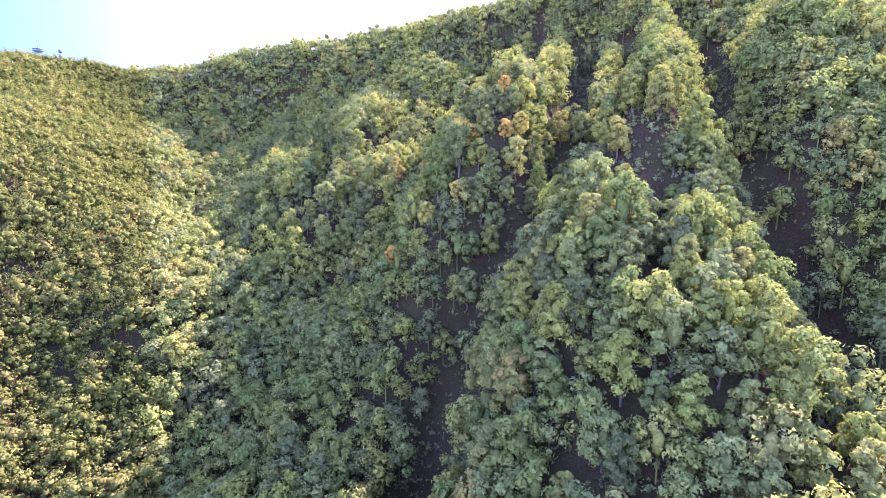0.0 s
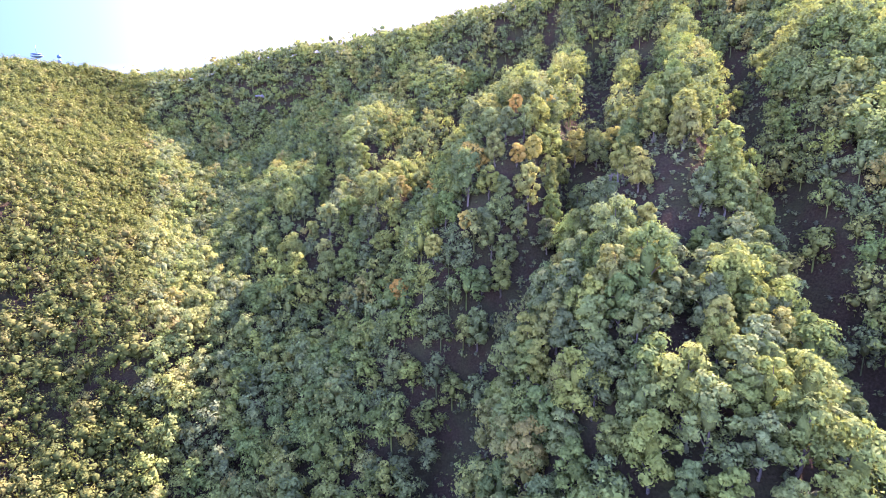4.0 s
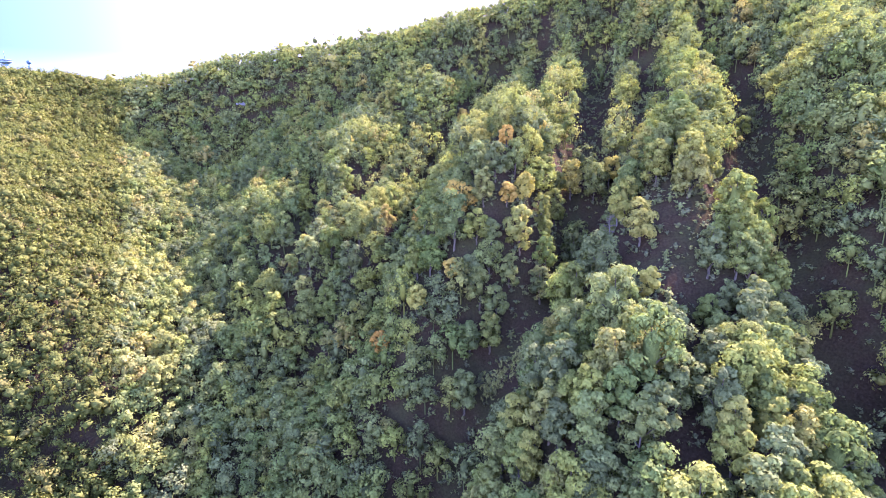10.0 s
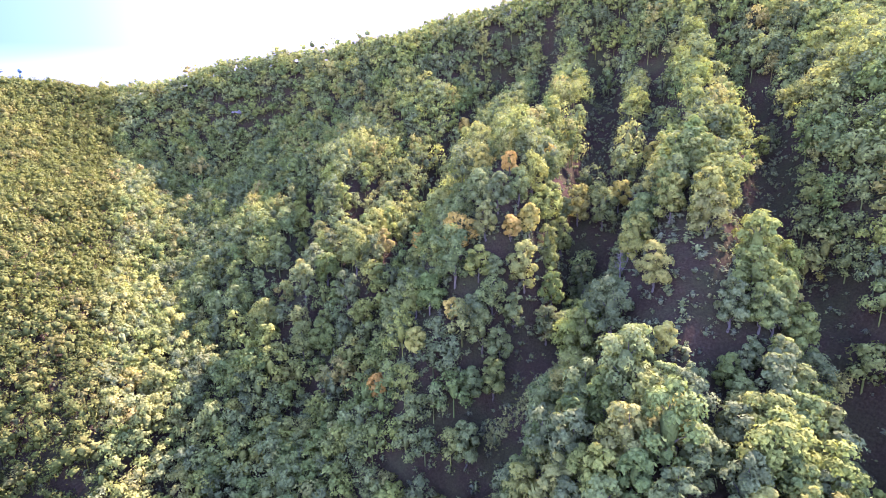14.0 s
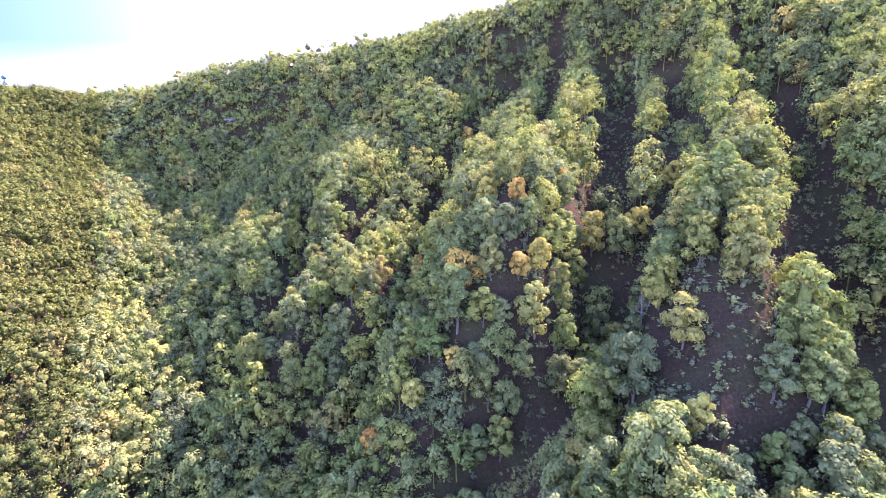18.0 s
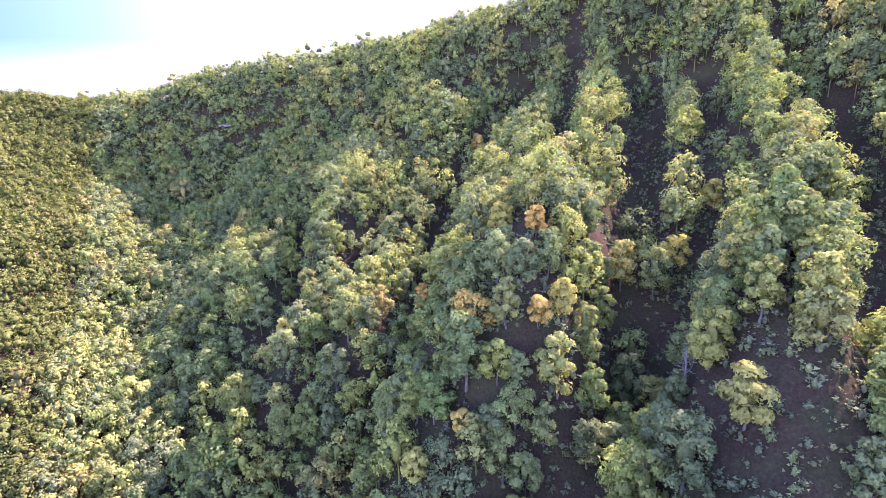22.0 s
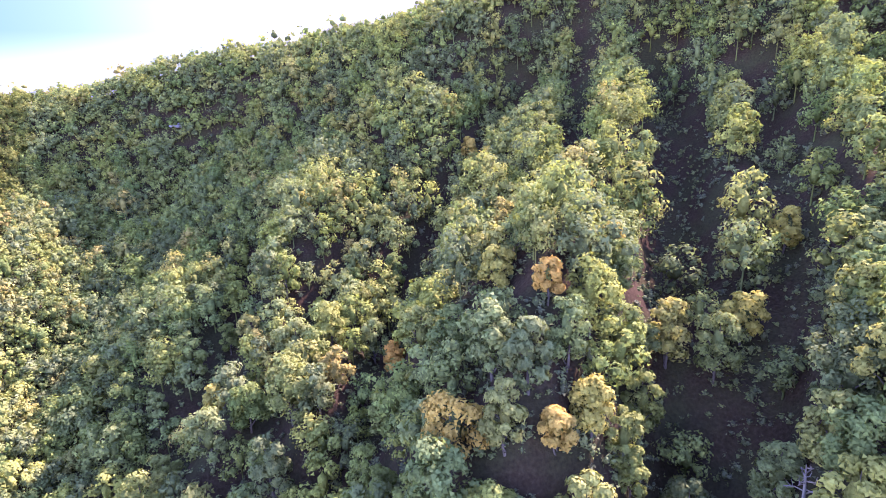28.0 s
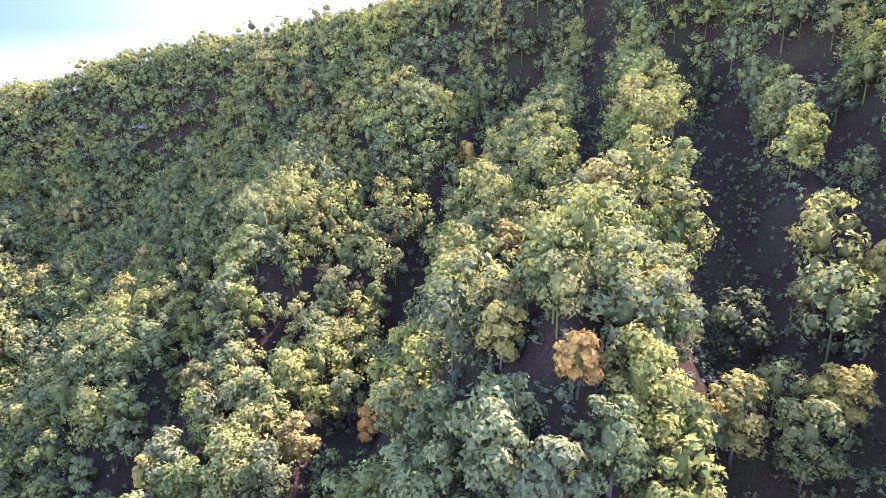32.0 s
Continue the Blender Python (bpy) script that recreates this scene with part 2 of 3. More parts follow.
def plate(points, slack):
    """A thin plate laid over the landform lines."""
    n = len(points)
    d = np.hypot(points[:, None, 0] - points[None, :, 0], points[:, None, 1] - points[None, :, 1])
    a = np.zeros((n + 3, n + 3))
    a[:n, :n] = d * d * np.log(d + 1e-9) + slack * np.eye(n)
    a[:n, n], a[:n, n + 1:], a[n, :n], a[n + 1:, :n] = 1, points[:, :2], 1, points[:, :2].T
    return np.linalg.solve(a, np.r_[points[:, 2], 0, 0, 0])


PLATE = plate(LAND, 120.0)
WEST, EAST, SOUTH, NORTH = -540.0, 400.0, -150.0, 700.0


GULLY_A = [(95, 381), (90, 355), (79, 314), (66, 276), (52, 237), (42, 208), (36, 196), (24, 184), (14, 170), (2, 161), (-8, 134)]
GULLY_B = [(109, 339), (97, 294), (81, 252), (66, 227), (49, 206)]
GULLY_C = [(47, 415), (29, 384), (4, 350), (-3, 323), (-10, 283), (-13, 246), (-20, 235), (-24, 225), (-32, 212)]
GULLY_D = [(137, 288), (113, 237), (104, 212), (97, 190), (98, 167), (96, 141), (95, 104)]
GULLY_E = [(-19, 351), (-28, 326), (-38, 303), (-41, 264), (-47, 246), (-52, 221)]
GULLY_F = [(34, 301), (25, 282), (14, 263), (5, 259), (-4, 255)]
GULLY_G = [(91, 214), (89, 201), (67, 169), (59, 149), (47, 119)]
GULLY_H = [(-198, 435), (-188, 423), (-173, 402), (-162, 376)]
GULLY_I = [(-178, 449), (-164, 427), (-146, 401)]
GULLY_J = [(-106, 434), (-117, 432), (-135, 422), (-143, 396)]
GULLY_K = [(-71, 343), (-65, 308), (-64, 282), (-72, 265), (-82, 249)]
GULLY_L = [(69, 417), (69, 404), (53, 346), (47, 317), (42, 303)]
GULLY_M = [(141, 335), (133, 315), (120, 287), (109, 263)]
CREST_A = [(77, 344), (56, 306), (38, 273), (27, 241), (22, 230), (13, 210), (6, 198), (-7, 190)]
CREST_B = [(91, 310), (71, 263), (58, 236)]
CREST_C = [(130, 333), (104, 256), (97, 239), (87, 226), (68, 208), (51, 200)]
CREST_D = [(85, 204), (69, 170), (58, 163), (47, 156), (31, 153), (23, 146)]
CREST_E = [(160, 276), (139, 226), (121, 191), (108, 157)]
CREST_F = [(43, 321), (31, 304), (17, 259), (7, 251), (0, 245), (-5, 242)]
CREST_H = [(-58, 377), (-106, 370), (-101, 317)]
RILLS = ((GULLY_A, 24, 14), (GULLY_B, 18, 11), (GULLY_C, 18, 12), (GULLY_D, 19, 13), (GULLY_E, 12, 9), (GULLY_F, 10, 9), (GULLY_G, 10, 9), (GULLY_H, 11, 10), (GULLY_I, 8, 8), (GULLY_J, 11, 10), (GULLY_K, 11, 9), (GULLY_L, 10, 9), (GULLY_M, 11, 10))
STRIP = [(41, 194), (37, 191), (28, 188), (20, 185), (14, 182)]
SPINES = (CREST_A, CREST_B, CREST_C, CREST_D, CREST_E, CREST_F, CREST_H)


def off_line(x, y, line):
    """Distance from a line on the plan."""
    best = np.full(np.shape(x), 1e9)
    for (ax, ay), (bx, by) in zip(line, line[1:]):
        t = np.clip(((x - ax) * (bx - ax) + (y - ay) * (by - ay)) / ((bx - ax) ** 2 + (by - ay) ** 2), 0, 1)
        best = np.minimum(best, np.hypot(x - ax - t * (bx - ax), y - ay - t * (by - ay)))
    return best


def rough(x, y):
    return (1.3 * np.sin(x * 0.11 + 1.7 * np.sin(y * 0.045)) * np.sin(y * 0.083 + 1.1) + 0.7 * np.sin(x * 0.23 + y * 0.19) * np.cos(y * 0.27 - x * 0.12))


def land(x, y):
    """Height of the ground."""
    x, y = np.atleast_1d(np.asarray(x, float)), np.atleast_1d(np.asarray(y, float))
    cx, cy = np.clip(x, WEST, EAST), np.clip(y, SOUTH, NORTH)
    z = PLATE[-3] + PLATE[-2] * cx + PLATE[-1] * cy
    for (px, py, _), w in zip(LAND, PLATE):
        d2 = (cx - px) ** 2 + (cy - py) ** 2 + 1e-9
        z = z + w * d2 * 0.5 * np.log(d2)
    for line, depth, width in RILLS:
        z = z - depth * np.exp(-(off_line(cx, cy, line) / width) ** 2)
    for line in SPINES:
        z = z + 5.0 * np.exp(-(off_line(cx, cy, line) / 8.0) ** 2)
    # low ridge added under the strip so that it catches the sun
    z = z + 4.0 * np.exp(-(off_line(cx, cy, STRIP) / 4.5) ** 2)
    away = np.clip(np.hypot(x - cx, y - cy) / 900.0, 0, 1)
    away = away * away * (3 - 2 * away)
    far = -60 + 35 * np.sin(x * 0.0031 + 1) * np.sin(y * 0.0027) + 15 * np.sin(x * 0.009) * np.cos(y * 0.008)
    return z * (1 - away) + far * away + rough(x, y)


# ---- mesh helpers ----
def mesh_of(name, verts, tris, mats, slots=None, tone=None, smooth=False, normals=None):
    me = bpy.data.meshes.new(name)
    verts, tris = np.asarray(verts, np.float32), np.asarray(tris, np.int32)
    me.vertices.add(len(verts))
    me.vertices.foreach_set("co", verts.ravel())
    me.loops.add(tris.size)
    me.loops.foreach_set("vertex_index", tris.ravel())
    me.polygons.add(len(tris))
    me.polygons.foreach_set("loop_start", np.arange(0, tris.size, tris.shape[1], dtype=np.int32))
    for m in mats:
        me.materials.append(m)
    if slots is not None:
        me.polygons.foreach_set("material_index", np.asarray(slots, np.int32))
    if tone is not None:
        at = me.attributes.new("tone", "FLOAT", "FACE")
        at.data.foreach_set("value", np.asarray(tone, np.float32))
    me.polygons.foreach_set("use_smooth", np.broadcast_to(smooth or normals is not None, len(tris)).astype(bool))
    me.update(calc_edges=True)
    if normals is not None:
        me.normals_split_custom_set_from_vertices(np.asarray(normals, np.float32))
    return me


def part(name, me, parent, label=""):
    ob = new(name, me)
    ob.parent = parent
    return tagged(ob, label)


# ---- the ground: one sheet, fine near the valley, coarse to the horizon ----
def spread(lo, hi, step, reach):
    core = np.arange(lo, hi + step / 2, step)
    out, s, at = [], step, 0.0
    while at < reach:
        s *= 1.22
        at += s
        out.append(at)
    out = np.array(out)
    return np.r_[lo - out[::-1], core, hi + out]


gx, gy = spread(WEST, EAST, 4.0, 4200), spread(SOUTH, NORTH, 4.0, 4200)
mx, my = np.meshgrid(gx, gy)
ground_v = np.c_[mx.ravel(), my.ravel(), land(mx.ravel(), my.ravel())]
idx = np.arange(mx.size).reshape(mx.shape)
ground_q = np.stack([idx[:-1, :-1], idx[:-1, 1:], idx[1:, 1:], idx[1:, :-1]], -1).reshape(-1, 4)
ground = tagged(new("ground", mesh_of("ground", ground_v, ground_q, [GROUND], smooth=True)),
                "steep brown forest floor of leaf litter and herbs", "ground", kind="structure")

# ---- the far sky behind the ridge: deep blue away from the sun, whitening towards it and towards the horizon ----
def sky_material():
    m, nodes, links, bsdf = material("hazy_blue_sky")
    pos, split = nodes.new("ShaderNodeNewGeometry"), nodes.new("ShaderNodeSeparateXYZ")
    links.new(pos.outputs["Position"], split.inputs[0])
    side, height, both = nodes.new("ShaderNodeMapRange"), nodes.new("ShaderNodeMapRange"), nodes.new("ShaderNodeMath")
    side.inputs["From Min"].default_value, side.inputs["From Max"].default_value = -600.0, -2500.0
    height.inputs["From Min"].default_value, height.inputs["From Max"].default_value = 40.0, 360.0
    links.new(split.outputs["X"], side.inputs["Value"]), links.new(split.outputs["Z"], height.inputs["Value"])
    both.operation = "MULTIPLY"
    links.new(side.outputs[0], both.inputs[0]), links.new(height.outputs[0], both.inputs[1])
    tint = ramp_node(nodes, [(0.0, (0.98, 1.0, 0.96)), (0.3, (0.66, 0.86, 0.84)), (0.6, (0.34, 0.60, 0.66)), (1.0, (0.10, 0.33, 0.42))])
    links.new(both.outputs[0], tint.inputs["Fac"])
    glow = nodes.new("ShaderNodeEmission")
    glow.inputs["Strength"].default_value = SKY_GLOW
    links.new(tint.outputs["Color"], glow.inputs["Color"])
    links.new(glow.outputs[0], nodes["Material Output"].inputs["Surface"])
    return m


turns = np.radians(np.linspace(-62, 62, 63))
sky_v = np.array([(3300 * math.sin(a), 3300 * math.cos(a), z) for z in (-200.0, 600.0, 1400.0) for a in turns])
sky_q = np.array([(k * 63 + i, k * 63 + i + 1, k * 63 + i + 64, k * 63 + i + 63) for k in range(2) for i in range(62)])
tagged(new("backdrop", mesh_of("backdrop", sky_v, sky_q, [sky_material()], smooth=True)), "hazy bright blue sky behind the ridge", "sky", kind="structure")

# ---- trees ----
rng = np.random.default_rng(7)
ICO = bmesh.new()
bmesh.ops.create_icosphere(ICO, subdivisions=1, radius=1.0)
ICO_V = np.array([v.co[:] for v in ICO.verts])
ICO_F = np.array([[v.index for v in f.verts] for f in ICO.faces])
ICO.free()
ICO2 = bmesh.new()
bmesh.ops.create_icosphere(ICO2, subdivisions=2, radius=1.0)
ICO2_V = np.array([v.co[:] for v in ICO2.verts])
ICO2_F = np.array([[v.index for v in f.verts] for f in ICO2.faces])
ICO2.free()


def unit(v):
    return v / (np.linalg.norm(v, axis=1)[:, None] + 1e-9)


def dome(r, height, radius, base, shape):
    """The dense heart of a crown: an uneven egg."""
    v = shape * (0.72 + 0.36 * r.random((len(shape), 1)))
    return v * (radius, radius, (height - base) / 2) + (0, 0, (base + height) / 2)


def crown_lumps(r, height, radius, base, count):
    """Centres and sizes of the leafy boughs that make up a domed crown, from its top down to its skirt."""
    mid, half = base + (height - base) * 0.42, (height - base) * 0.58
    out, squash, turn = [], r.uniform(0.86, 1.14), r.uniform(0, 6.28)
    for i in range(count):
        up = 0.98 - 1.65 * (i + 0.5) / count
        ring = math.sqrt(max(0.03, 1 - up * up))
        a = turn + i * 2.39996 + r.uniform(-0.45, 0.45)
        k = r.uniform(0.56, 0.92)
        size = radius * r.uniform(0.68, 1.32) * 1.9 / math.sqrt(count)
        out.append((math.cos(a) * ring * radius * k * squash, math.sin(a) * ring * radius * k / squash, mid + up * half * r.uniform(0.72, 0.88), size))
    return np.array(out)


def leaf_sprays(r, p, d, leaf, loose=0.38):
    """Small leaf clusters at the points p that face along d, each a bent pair of triangles' worth of leaf."""
    n = len(p)
    up = d + r.normal(size=(n, 3)) * loose + (0, 0, 0.12)
    up /= np.linalg.norm(up, axis=1)[:, None]
    a = np.cross(up, r.normal(size=(n, 3)))
    a /= np.linalg.norm(a, axis=1)[:, None] + 1e-9
    b = np.cross(up, a)
    s = leaf * r.uniform(0.55, 1.3, (n, 1))
    return np.stack([p + a * s, p - a * s * 0.6 + b * s * 0.8, p - a * s * 0.5 - b * s * 0.75], 1).reshape(-1, 3)


def crown_arrays(r, height, radius, base, lumps, leaves, leaf, rough_body=False, loose=0.36, soft=0.45):
    """Vertices and triangles of a crown: a dense heart, rounded boughs on it, loose leaf sprays over all."""
    bv, bf = (ICO_V, ICO_F) if rough_body else (ICO2_V, ICO2_F)
    body = dome(r, base + (height - base) * (0.74 if lumps else 0.97), radius * 0.34, base + (height - base) * (0.2 if lumps else 0.05), bv)
    vs, fs, ns, n = [body], [bf], [unit(bv)], len(body)
    c = crown_lumps(r, height, radius, base, max(lumps, 5))
    for x, y, z, s in c[:lumps]:
        v = ICO_V * (0.24 + 0.30 * r.random((12, 1))) * s * np.array([1, 1, 0.82]) + (x, y, z)
        vs.append(v), fs.append(ICO_F + n), ns.append(unit(ICO_V))
        n += len(v)
    d = r.normal(size=(leaves, 3))
    d[:, 2] = d[:, 2] * 0.9 + 0.4
    if lumps:
        which = r.choice(len(c), leaves, p=(c[:, 3] ** 2 / (c[:, 3] ** 2).sum()))
        out = c[which, :3] - (0, 0, base + (height - base) * 0.35)
        d += 0.8 * out / (np.linalg.norm(out, axis=1)[:, None] + 1e-9)
        d /= np.linalg.norm(d, axis=1)[:, None]
        p = c[which, :3] + d * c[which, 3:4] * np.array([1, 1, 0.84]) * r.uniform(0.5, 1.12, (leaves, 1))
    else:
        d /= np.linalg.norm(d, axis=1)[:, None]
        p = body[np.argmax(d @ bv.T, axis=1)] + r.normal(size=(leaves, 3)) * radius * 0.3
    tri = leaf_sprays(r, p, d, leaf, loose)
    vs.append(tri)
    face = unit(np.cross(tri[1::3] - tri[0::3], tri[2::3] - tri[0::3]))
    ns.append(np.repeat(unit(d * soft + face * (1 - soft)), 3, 0))
    fs.append(np.arange(leaves * 3).reshape(-1, 3) + n)
    faces = np.concatenate(fs)
    return np.concatenate(vs), faces, c, np.arange(len(faces)) < len(faces) - leaves, np.concatenate(ns)


def tube(a, b, ra, rb, sides=6):
    a, b = np.array(a, float), np.array(b, float)
    w = (b - a) / np.linalg.norm(b - a)
    u = np.cross(w, (0.3, 0.9, 0.2))
    u /= np.linalg.norm(u)
    v = np.cross(w, u)
    t = np.arange(sides) * 2 * math.pi / sides
    ring = np.cos(t)[:, None] * u + np.sin(t)[:, None] * v
    i = np.arange(sides)
    j = (i + 1) % sides
    f = np.concatenate([np.stack([i, j, j + sides], 1), np.stack([i, j + sides, i + sides], 1)])
    return np.concatenate([a + ring * ra, b + ring * rb]), f


def joined(pieces):
    vs, fs, n = [], [], 0
    for v, f in pieces:
        vs.append(v), fs.append(f + n)
        n += len(v)
    return np.concatenate(vs), np.concatenate(fs)


def trunk_pieces(r, height, base, width):
    """A tapered, slightly bent trunk, flared at the root, sunk into the slope."""
    at, out = np.array([0.0, 0.0, -2.5]), []
    steps = [(-2.5, 1.35), (0.4, 1.0), (base * 0.6, 0.85), (base + 1.0, 0.68), ((base + height) / 2, 0.42), (height * 0.86, 0.14)]
    for (z0, w0), (z1, w1) in zip(steps, steps[1:]):
        nxt = np.array([at[0] + r.normal() * 0.16, at[1] + r.normal() * 0.16, z1])
        out.append(tube(at, nxt, width * w0, width * w1, 7))
        at = nxt
    return out


def limb_pieces(r, c, base, width):
    """Five main limbs, each bent once on its way to a bough."""
    out = []
    for x, y, z, s in c[3::4][:5]:
        foot = (x * 0.04, y * 0.04, max(base * 0.7, z - 0.75 * math.hypot(x, y) - 1.0))
        knee = (x * 0.5, y * 0.5, (foot[2] + z) / 2 + 0.4)
        out.append(joined([tube(foot, knee, width * 0.45, width * 0.28, 5), tube(knee, (x, y, z), width * 0.28, width * 0.08, 5)]))
    return out


def broadleaf_tree(r, leaf_mat, height, radius, base):
    """One tree near the camera: trunk, limbs and crown as parts."""
    root = new("broadleaf_tree")
    cv, cf, c, inner, nor = crown_arrays(r, height, radius, base, 16, 2200, 0.42)
    width = 0.022 * height
    part("trunk", mesh_of("trunk", *joined(trunk_pieces(r, height, base, width)), [BARK], smooth=True), root)
    for v, f in limb_pieces(r, c, base, width):
        part("limb", mesh_of("limb", v, f, [BARK], smooth=True), root)
    part("crown", mesh_of("crown", cv, cf, leaf_mat, slots=inner, normals=nor), root)
    return root


def beyond_valley(x, y):
    return x < -92 - (y - 160) * 0.5


def on_heights(x, y):
    return (y > 240) & (x > -110) & (y < 430)


def tree_grid(spacing, jitter):
    out = []
    for i, yy in enumerate(np.arange(-60, 680, spacing * 0.87)):
        for xx in np.arange(-500 + (i % 2) * spacing / 2, 380, spacing):
            out.append((xx + rng.uniform(-jitter, jitter), yy + rng.uniform(-jitter, jitter)))
    return np.array(out)


# tall woods on the near slopes, smaller and closer trees on the hill beyond the valley
spots, small, tall = tree_grid(6.1, 2.0), tree_grid(5.8, 2.1), tree_grid(7.2, 2.4)
spots = np.concatenate([spots[~beyond_valley(spots[:, 0], spots[:, 1]) & ~on_heights(spots[:, 0], spots[:, 1]) & (spots[:, 1] < 430)], small[beyond_valley(small[:, 0], small[:, 1]) | (small[:, 1] >= 430)],
                        tall[~beyond_valley(tall[:, 0], tall[:, 1]) & on_heights(tall[:, 0], tall[:, 1])]])
# crowns that stand out on the spurs, each at its own place
CENTRE_TREES = [(4, 310), (14, 263), (1, 246), (8, 238), (15, 223), (24, 232), (27, 222), (33, 231), (39, 235), (36, 218), (31, 214), (20, 217), (16, 212), (22, 211), (1, 213), (6, 207), (13, 205), (27, 205), (33, 199), (17, 200), (-2, 206), (26, 259)]
MIDDLE_TREES = [(-123, 392), (-111, 369), (-82, 347), (-118, 363), (-86, 319), (-67, 299), (-55, 288), (-39, 281), (-28, 280), (-47, 303), (-36, 300), (-25, 304), (-13, 313), (-16, 279), (-23, 263), (-9, 249), (-26, 254), (-33, 256), (-47, 262), (-59, 269), (-75, 288), (-87, 292), (-82, 278), (-72, 260), (-55, 255), (-41, 252), (-45, 244), (-35, 243), (-29, 237), (-18, 234), (-11, 233), (-6, 224), (-7, 210), (-14, 219), (-23, 224), (-35, 233), (-45, 238), (-53, 238), (-70, 246)]
EAST_TREES = [(45, 239), (43, 230), (37, 216), (36, 208), (43, 209), (41, 202), (46, 197), (41, 194), (46, 190), (51, 242), (59, 237), (41, 244), (61, 206), (50, 206), (52, 199), (60, 215), (53, 214), (57, 196)]
FOOT_TREES = [(25, 114), (19, 115), (17, 108), (32, 99), (34, 93), (24, 97), (43, 101), (38, 107), (48, 107), (48, 97), (56, 103), (63, 103), (68, 110), (74, 111), (80, 105), (76, 100), (57, 94), (65, 95), (70, 98), (65, 87), (55, 83), (50, 87), (42, 86), (75, 89), (72, 82)]
MARKED = np.array(CENTRE_TREES + MIDDLE_TREES + EAST_TREES + FOOT_TREES, float)
spots = spots[[np.hypot(MARKED[:, 0] - x, MARKED[:, 1] - y).min() > 5.2 for x, y in spots]]


def open_flank(x, y):
    """The steep shaded flank of the east spur, where scrub grows in place of trees."""
    return ((x - 53) / 19) ** 2 + ((y - 179) / 15) ** 2 < 1


BEDS = {0: 9.0, 1: 6.5, 2: 4.2, 3: 8.0, 5: 5.0, 6: 3.5, 10: 3.8, 11: 5.0, 12: 5.5}      # half-widths of the open beds of the larger gullies
keep = np.ones(len(spots), bool)
for k, (line, depth, width) in enumerate(RILLS):
    bed, share = BEDS.get(k, 2.2), (0.07 if k in BEDS else 0.5)
    keep &= (off_line(spots[:, 0], spots[:, 1], line) > bed) | (rng.random(len(spots)) < share)
keep &= off_line(spots[:, 0], spots[:, 1], STRIP) > 4.5
keep &= ~open_flank(spots[:, 0], spots[:, 1]) | (rng.random(len(spots)) < 0.16)
MARKED = MARKED[off_line(MARKED[:, 0], MARKED[:, 1], STRIP) > 4.0]
spots = np.concatenate([MARKED, spots[keep]])
def in_bed(x, y, share=1.0):
    """True in the open bed of one of the larger gullies."""
    out = np.zeros(np.shape(x), bool)
    for k, half in BEDS.items():
        out |= off_line(x, y, RILLS[k][0]) < half * share
    return out


# young trees that close the gaps on the near spurs
for x, y in zip(rng.uniform(-30, 112, 2200), rng.uniform(84, 250, 2200)):
    if np.hypot(spots[:, 0] - x, spots[:, 1] - y).min() > 5.0 and not in_bed(np.array([x]), np.array([y]))[0] and off_line(np.array([x]), np.array([y]), STRIP)[0] > 4.5 and not open_flank(x, y):
        spots = np.concatenate([spots, [(x, y)]])
marked = np.arange(len(spots)) < len(MARKED)
spot_z = land(spots[:, 0], spots[:, 1])

# the trees of the two spurs that the camera passes nearest stand singly
NEAR = (spots[:, 0] > -8) & (spots[:, 0] < 92) & (spots[:, 1] > 100) & (spots[:, 1] < 236)
NEAR = marked | NEAR & (spots[:, 0] > 8) & (spots[:, 1] > 108) & (spots[:, 1] < 222)
MIDDLE = (spots[:, 0] > -120) & (spots[:, 0] < 175) & (spots[:, 1] > 70) & (spots[:, 1] < 330) & ~NEAR
FAR = ~NEAR & ~MIDDLE

kinds = []
for k in range(10):
    r = np.random.default_rng(100 + k)
    h = (14.0, 15.5, 17.0, 12.5, 15.0, 16.0, 17.5, 13.0, 15.5, 11.5)[k]
    kinds.append(tagged(broadleaf_tree(r, LEAF, h, h * (0.225 + 0.022 * (k % 4)), h * 0.12),
                        "green broadleaf forest tree with a domed leafy crown", "tree", "trees on the near spurs"))
